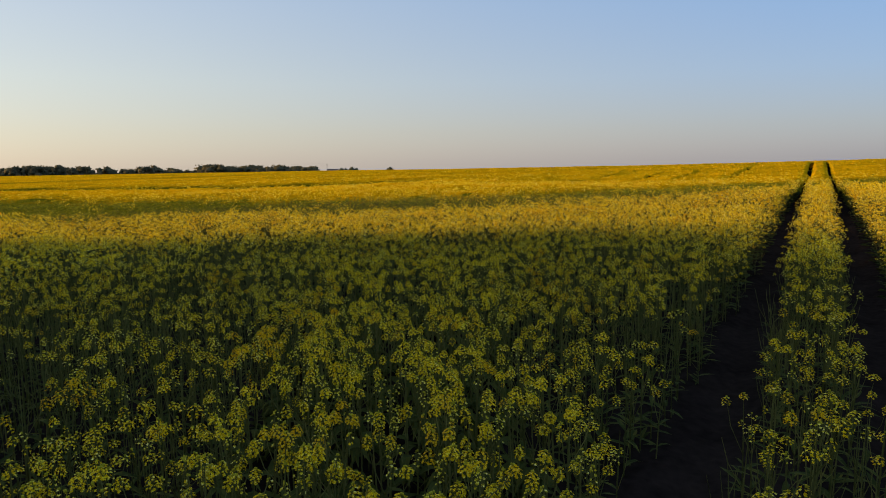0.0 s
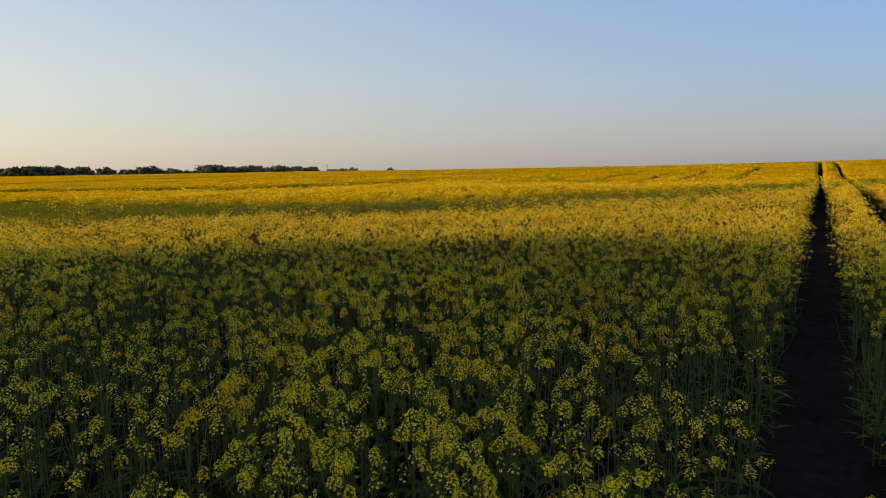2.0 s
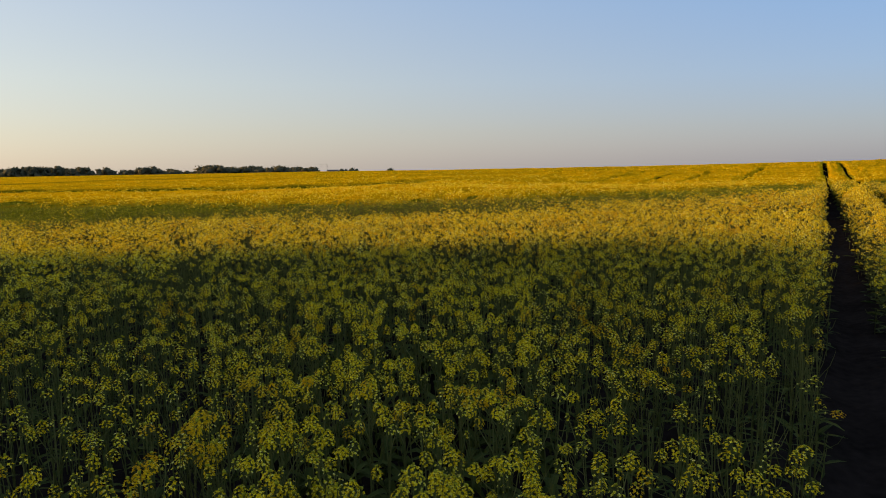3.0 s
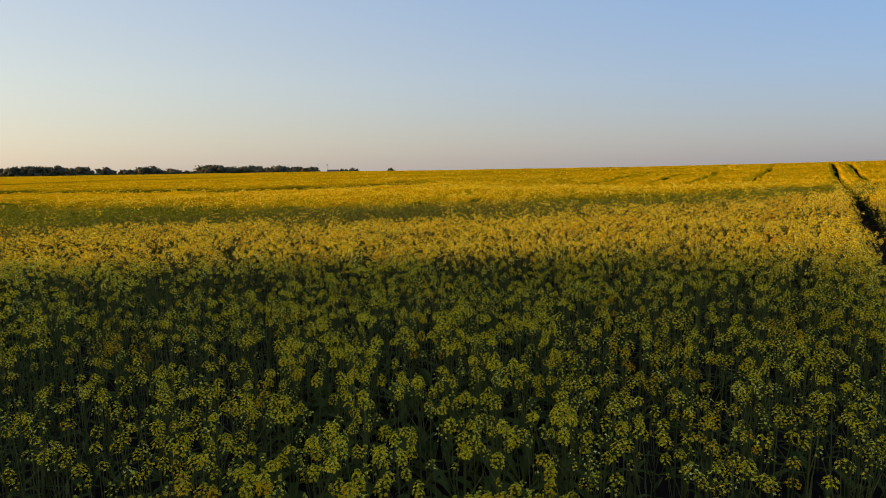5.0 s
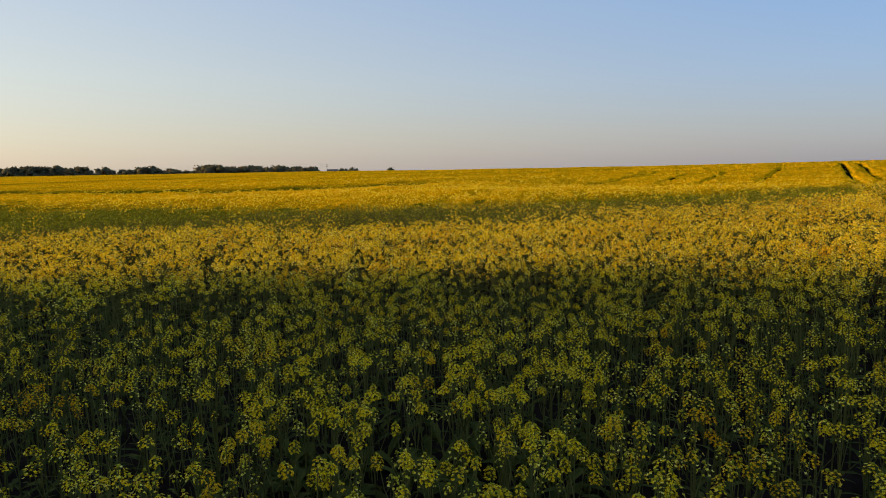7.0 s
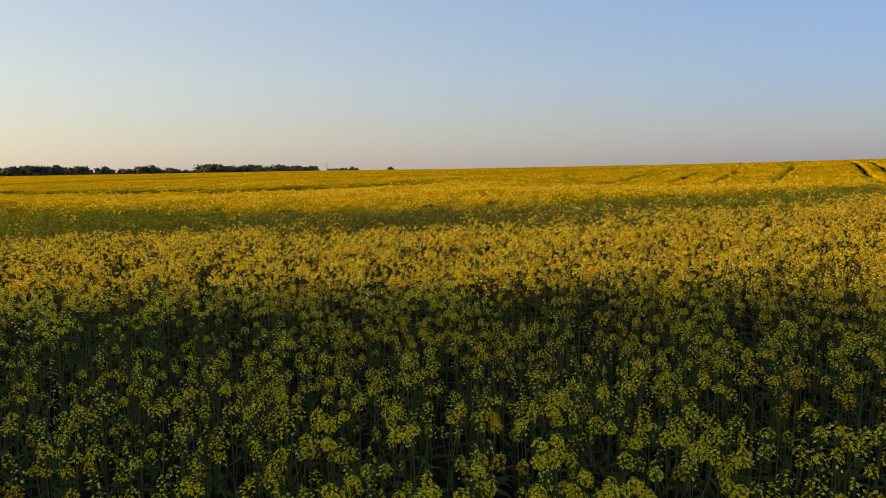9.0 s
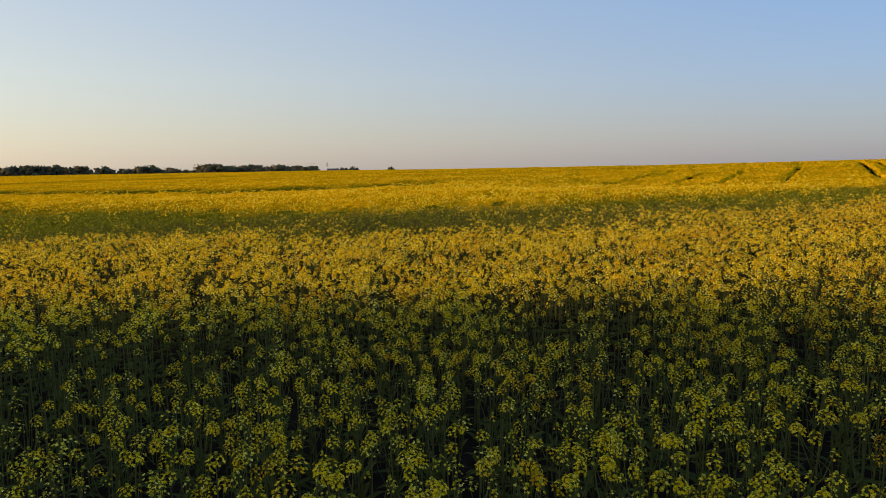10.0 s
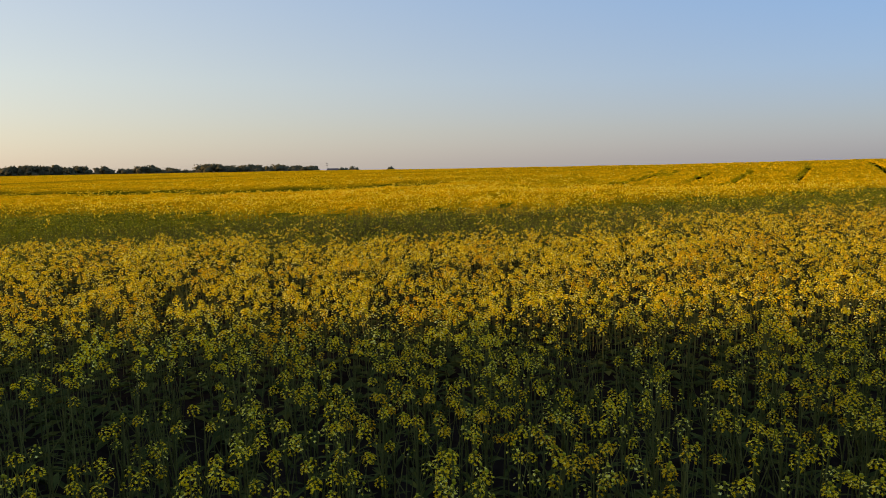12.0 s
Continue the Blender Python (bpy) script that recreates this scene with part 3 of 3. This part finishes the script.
# ---- trees ----
def crown_mesh(name, height, width, leaves, size, mat, seed, low=0.28, many=12):
    """A crown of many leaf clumps on a few uneven boughs."""
    r = random.Random(seed)
    o = Quads()
    boughs = []
    for k in range(many):
        a, f = r.uniform(0, 6.28), (k + r.random()) / many
        rad = width * 0.34 * math.sin(math.pi * (0.25 + 0.65 * f))
        boughs.append((Vector((rad * math.cos(a), rad * math.sin(a), height * (low + (0.86 - low) * f))), width * r.uniform(0.17, 0.30) * (12 / many) ** 0.6))
    for _ in range(leaves):
        c, rad = r.choice(boughs)
        d = Vector((r.gauss(0, 1), r.gauss(0, 1), r.gauss(0, 0.8))).normalized() * rad * (r.uniform(0.45, 1.1) if many == 12 else r.uniform(0.7, 1.2))
        p = c + d
        s = Vector((r.gauss(0, 1), r.gauss(0, 1), r.gauss(0, 1))).normalized()
        u = s.orthogonal().normalized()
        w = s.cross(u)
        k = size * r.uniform(0.6, 1.3)
        o.quad(p - u * k, p - w * k * 0.6, p + u * k, p + w * k * 0.6)
    for c, rad in boughs:
        i, rows, cols = len(o.v), 4, 7
        wob = [r.uniform(0.62, 0.95) if many == 12 else r.uniform(0.4, 1.15) for _ in range((rows + 1) * cols)]
        for a in range(rows + 1):
            for b in range(cols):
                t, f, k = math.pi * (0.04 + 0.92 * a / rows), 2 * math.pi * b / cols, rad * wob[a * cols + b]
                o.v.append((c.x + k * math.sin(t) * math.cos(f), c.y + k * math.sin(t) * math.sin(f), c.z - k * 0.85 * math.cos(t)))
        for a in range(rows):
            for b in range(cols):
                b2 = (b + 1) % cols
                o.q.append((i + a * cols + b, i + a * cols + b2, i + (a + 1) * cols + b2, i + (a + 1) * cols + b))
                o.s.append(0)
    v, q, s = o.arrays()
    return mesh_of(name, v, q, [mat], s)


def trunk_mesh(name, height, width):
    o = Quads()
    o.tube([(0, 0, -0.6), (0.1, 0, height * 0.3), (0.0, 0.15, height * 0.75)], (height * 0.03, height * 0.022, height * 0.006), 7)
    for k in range(5):
        a, h0 = k * 2.4, height * (0.25 + 0.09 * k)
        o.tube([(0, 0, h0), (width * 0.18 * math.cos(a), width * 0.18 * math.sin(a), h0 + height * 0.1), (width * 0.33 * math.cos(a), width * 0.33 * math.sin(a), h0 + height * 0.2)],
               (height * 0.012, height * 0.008, height * 0.003), 5)
    v, q, s = o.arrays()
    return mesh_of(name, v, q, [BARK], s)


def tree(label, height, width, leaves, size, mat, seed, group, low=0.28):
    root = new("tree")
    tagged(root, label, "tree", group)
    for name, me in (("trunk", trunk_mesh("trunk", height, width)), ("crown", crown_mesh("crown", height, width, leaves, size, mat, seed, low, 14 if low == 0 else 12))):
        ob = new(name, me)
        ob.parent = root
    return root


def stand(root, x, y, turn, scale=1.0, spread=1.0):
    root.matrix_basis = pose(x, y, float(land(x, y)), 0, 0, turn) @ Matrix.Diagonal((scale * spread, scale * spread, scale, 1))
    return root


grove = random.Random(21)
# the tall trees beside the field, whose long shadow lies over its near part
hedge = [tree("tall dense broadleaf tree at the field's edge", 17, 9, 1000, 0.8, CROWN, s, "trees at the field's edge") for s in (1, 2)]
spots = [(-60 + grove.uniform(-2.5, 2.5), 17.6 - 2.8 * k + grove.uniform(-0.5, 0.5), 1.25 + grove.uniform(-0.06, 0.1)) for k in range(22)]
spots += [(-36 + grove.uniform(-1, 1), 21.0 + 2.5 * k, grove.uniform(0.18, 0.22)) for k in range(4)]  # low row out of view, added only to darken the left of the field
for k, (x, y, s) in enumerate(spots):
    stand(hedge[k] if k < 2 else copy_thing(hedge[k % 2], Matrix()), x, y, grove.uniform(0, 360), s)

# woods on the horizon, about 800 m off: the bearings (x / y) where each begins and ends, its height in metres, and how many trees
WOODS = [(-0.72, -0.635, 11.5, 9), (-0.642, -0.605, 14, 5), (-0.612, -0.53, 13, 12), (-0.515, -0.498, 11.5, 3), (-0.50, -0.462, 9.5, 6),
         (-0.460, -0.425, 13.5, 6), (-0.425, -0.395, 12, 6), (-0.395, -0.364, 10.5, 6), (-0.358, -0.295, 16.5, 12), (-0.302, -0.24, 15.5, 13), (-0.248, -0.215, 16, 7), (-0.225, -0.190, 14, 8)]
far_kinds = [tree("dark broadleaf tree in a far wood", 12, 16, 260, 0.95, CROWN_HAZED, 10 + s, "trees on the horizon", 0.0) for s in range(4)]
used = 0
for a0, a1, high, count in WOODS:
    for k in range(count):
        a = a0 + (a1 - a0) * (k + 0.5) / count + grove.uniform(-0.003, 0.003)
        d = 800 + grove.uniform(-30, 30)
        s = high / 12.6 * grove.uniform(0.86, 1.05)
        t = far_kinds[used] if used < 4 else copy_thing(far_kinds[used % 4], Matrix())
        stand(t, a * d, d, grove.uniform(0, 360), s, grove.uniform(0.95, 1.3))
        used += 1
pale_kind = tree("pale grey-green bush far beyond the field", 9, 11, 300, 0.6, CROWN_PALE, 30, "pale bushes on the horizon", 0.0)
for k, (a, s) in enumerate(((-0.1525, 1.2), (-0.147, 1.15), (-0.138, 1.3), (-0.131, 1.15), (-0.079, 1.2))):
    stand(pale_kind if k == 0 else copy_thing(pale_kind, Matrix()), a * 900, 900, 40 * k, s)


# ---- the plants that the path passes over, each with its parts ----
def part(name, me, parent, label=""):
    ob = new(name, me)
    ob.parent = parent
    return tagged(ob, label)


FINE_MESHES = [mesh_of("flower_head", *h.arrays()[:2], MATS, h.arrays()[2]) for h in HEADS_FINE]
LEAF_MESHES = [mesh_of("leaf", *o.arrays()[:2], MATS, o.arrays()[2]) for o in (leaf(n, n * w, d) for n, w, d in ((0.13, 0.26, 0.5), (0.17, 0.30, 0.7), (0.22, 0.28, 0.9), (0.28, 0.30, 1.0)))]


def rapeseed_plant(heads):
    """One plant: stem with branches, leaves, flower heads."""
    root = new("rapeseed_plant")
    tagged(root, "rapeseed plant with yellow flower heads on branching green stems", "plant", "rapeseed plants under the path")
    plan = plant_plan(heads)
    o = stalks(plan, 5)
    part("stem", mesh_of("stem", *o.arrays()[:2], MATS, o.arrays()[2]), root, "pale green branching stem")
    lean, top = plan[0], plan[1]
    for a, h, n in plan[3][:6]:
        ob = part("leaf", LEAF_MESHES[0 if h > 0.8 * top else 1 if h > 0.6 * top else 2 if h > 0.4 * top else 3], root)
        ob.matrix_basis = pose(lean[0] * h / top, lean[1] * h / top, h, 0, 0, math.degrees(a))
    for t in plan[2]:
        ob = part("flower_head", rng.choice(FINE_MESHES), root, "small yellow four-petalled flowers in a dome")
        ob.matrix_basis = pose(*t, rng.uniform(-12, 12), rng.uniform(-12, 12), rng.uniform(0, 360))
    return root


bed_kinds = [rapeseed_plant((5, 4, 3, 7, 5, 4, 6, 2, 4, 7, 3, 6)[k]) for k in range(12)]
bx, by, br = sown(BED[0], BED[1], BED[2], BED[3], 13.5, 55)
ok = (track_gap(bx, by) > 0.3) & (br.rand(len(bx)) < bloom(bx, by) + 0.12)
bx, by = bx[ok], by[ok]
for k, (x, y) in enumerate(zip(bx, by)):
    p = bed_kinds[k] if k < 12 else copy_thing(bed_kinds[k % 12], Matrix())
    h = float(grow(x, y)) * br.uniform(0.88, 1.08)
    p.matrix_basis = pose(x, y, float(land(x, y)) - 0.03, 0, 0, br.uniform(0, 360)) @ Matrix.Diagonal((1, 1, h, 1))


# ---- the power line on the horizon ----
def box_quads(lo, hi):
    o = Quads()
    o.v = [(x, y, z) for z in (lo[2], hi[2]) for x, y in ((lo[0], lo[1]), (hi[0], lo[1]), (hi[0], hi[1]), (lo[0], hi[1]))]
    o.q, o.s = [(3, 2, 1, 0), (4, 5, 6, 7), (0, 1, 5, 4), (1, 2, 6, 5), (2, 3, 7, 6), (3, 0, 4, 7)], [0] * 6
    return o


def power_pole(x, y):
    root = new("power_pole")
    tagged(root, "tall grey power pole with two cross-arms far beyond the field", "pole", "poles on the horizon")
    root.matrix_basis = pose(x, y, float(land(x, y))) @ Matrix.Diagonal((0.8, 0.8, 1.3, 1))
    o = Quads()
    o.tube([(0, 0, -0.5), (0, 0, 8), (0, 0, 15)], (0.32, 0.26, 0.18), 8)
    part("pole", mesh_of("pole", *o.arrays()[:2], [WOOD]), root)
    for h, w in ((13.2, 1.4), (11.2, 1.9)):
        o = box_quads((-w, -0.12, h), (w, 0.12, h + 0.3))
        part("cross_arm", mesh_of("cross_arm", *o.arrays()[:2], [WOOD]), root)
        for sx in (-w + 0.2, w - 0.2):
            o = Quads()
            o.tube([(sx, 0, h + 0.3), (sx, 0, h + 0.5), (sx, 0, h + 0.8)], (0.12, 0.16, 0.06), 6)
            part("insulator", mesh_of("insulator", *o.arrays()[:2], [WOOD]), root)
    return root


power_pole(-0.1735 * 950, 950)
power_pole(-0.80 * 1010, 1010)


# ---- the farm building beside it ----
PLASTER = earth("weathered_plaster", (0.26, 0.23, 0.20), (0.36, 0.33, 0.29), 2.0, 0.01)
ROOFING = earth("dull_roof_sheet", (0.12, 0.10, 0.09), (0.18, 0.155, 0.14), 2.0, 0.02)
barn = new("farm_building")
tagged(barn, "low grey-brown farm building far beyond the field", "building")
BX, BY = -0.165 * 930, 930.0
barn.matrix_basis = pose(BX, BY, float(land(BX, BY)), 0, 0, 8)
o = box_quads((-7.5, -4, -0.5), (7.5, 4, 7.5))
part("wall", mesh_of("wall", *o.arrays()[:2], [PLASTER]), barn)
o = Quads()
for sy in (-1, 1):
    o.quad((-8.0, sy * 4.6, 7.3), (8.0, sy * 4.6, 7.3), (8.0, 0, 10.2), (-8.0, 0, 10.2))
    o.quad((-8.0, sy * 4.6, 7.55), (8.0, sy * 4.6, 7.55), (8.0, 0, 10.45), (-8.0, 0, 10.45))
    o.quad((-8.0, sy * 4.6, 7.3), (8.0, sy * 4.6, 7.3), (8.0, sy * 4.6, 7.55), (-8.0, sy * 4.6, 7.55))
for sx in (-7.5, 7.5):
    o.quad((sx, -4, 7.5), (sx, 4, 7.5), (sx, 0.02, 10.1), (sx, -0.02, 10.1))
part("roof", mesh_of("roof", *o.arrays()[:2], [ROOFING]), barn, "dull brown pitched roof")


# ---- the cables of the power line, which runs off behind the woods ----
POLE_A, POLE_B = (-0.1735 * 950, 950.0), (-0.80 * 1010, 1010.0)
CABLE = earth("cable_grey", (0.10, 0.10, 0.10), (0.16, 0.16, 0.16), 6.0, 0.005)
for high, aside in ((18.2, -0.96), (15.6, -1.36)):
    o, points = Quads(), []
    for k in range(25):
        f = k / 24
        x, y = POLE_A[0] + (POLE_B[0] - POLE_A[0]) * f + aside, POLE_A[1] + (POLE_B[1] - POLE_A[1]) * f
        foot = float(land(*POLE_A)) * (1 - f) + float(land(*POLE_B)) * f
        points.append((x, y, foot + high - 2.2 * math.sin(math.pi * f)))
    o.tube(points, [0.035] * 25, 3)
    for r in range(len(o.v)):  # a ring across the line instead of flat rings
        k = 2 * math.pi * (r % 3) / 3
        p = points[r // 3]
        o.v[r] = (p[0], p[1] + 0.035 * math.cos(k), p[2] + 0.035 * math.sin(k))
    tagged(new("power_cable", mesh_of("power_cable", *o.arrays()[:2], [CABLE])), "thin sagging power cable high above the far woods", "cable", "cables of the power line")
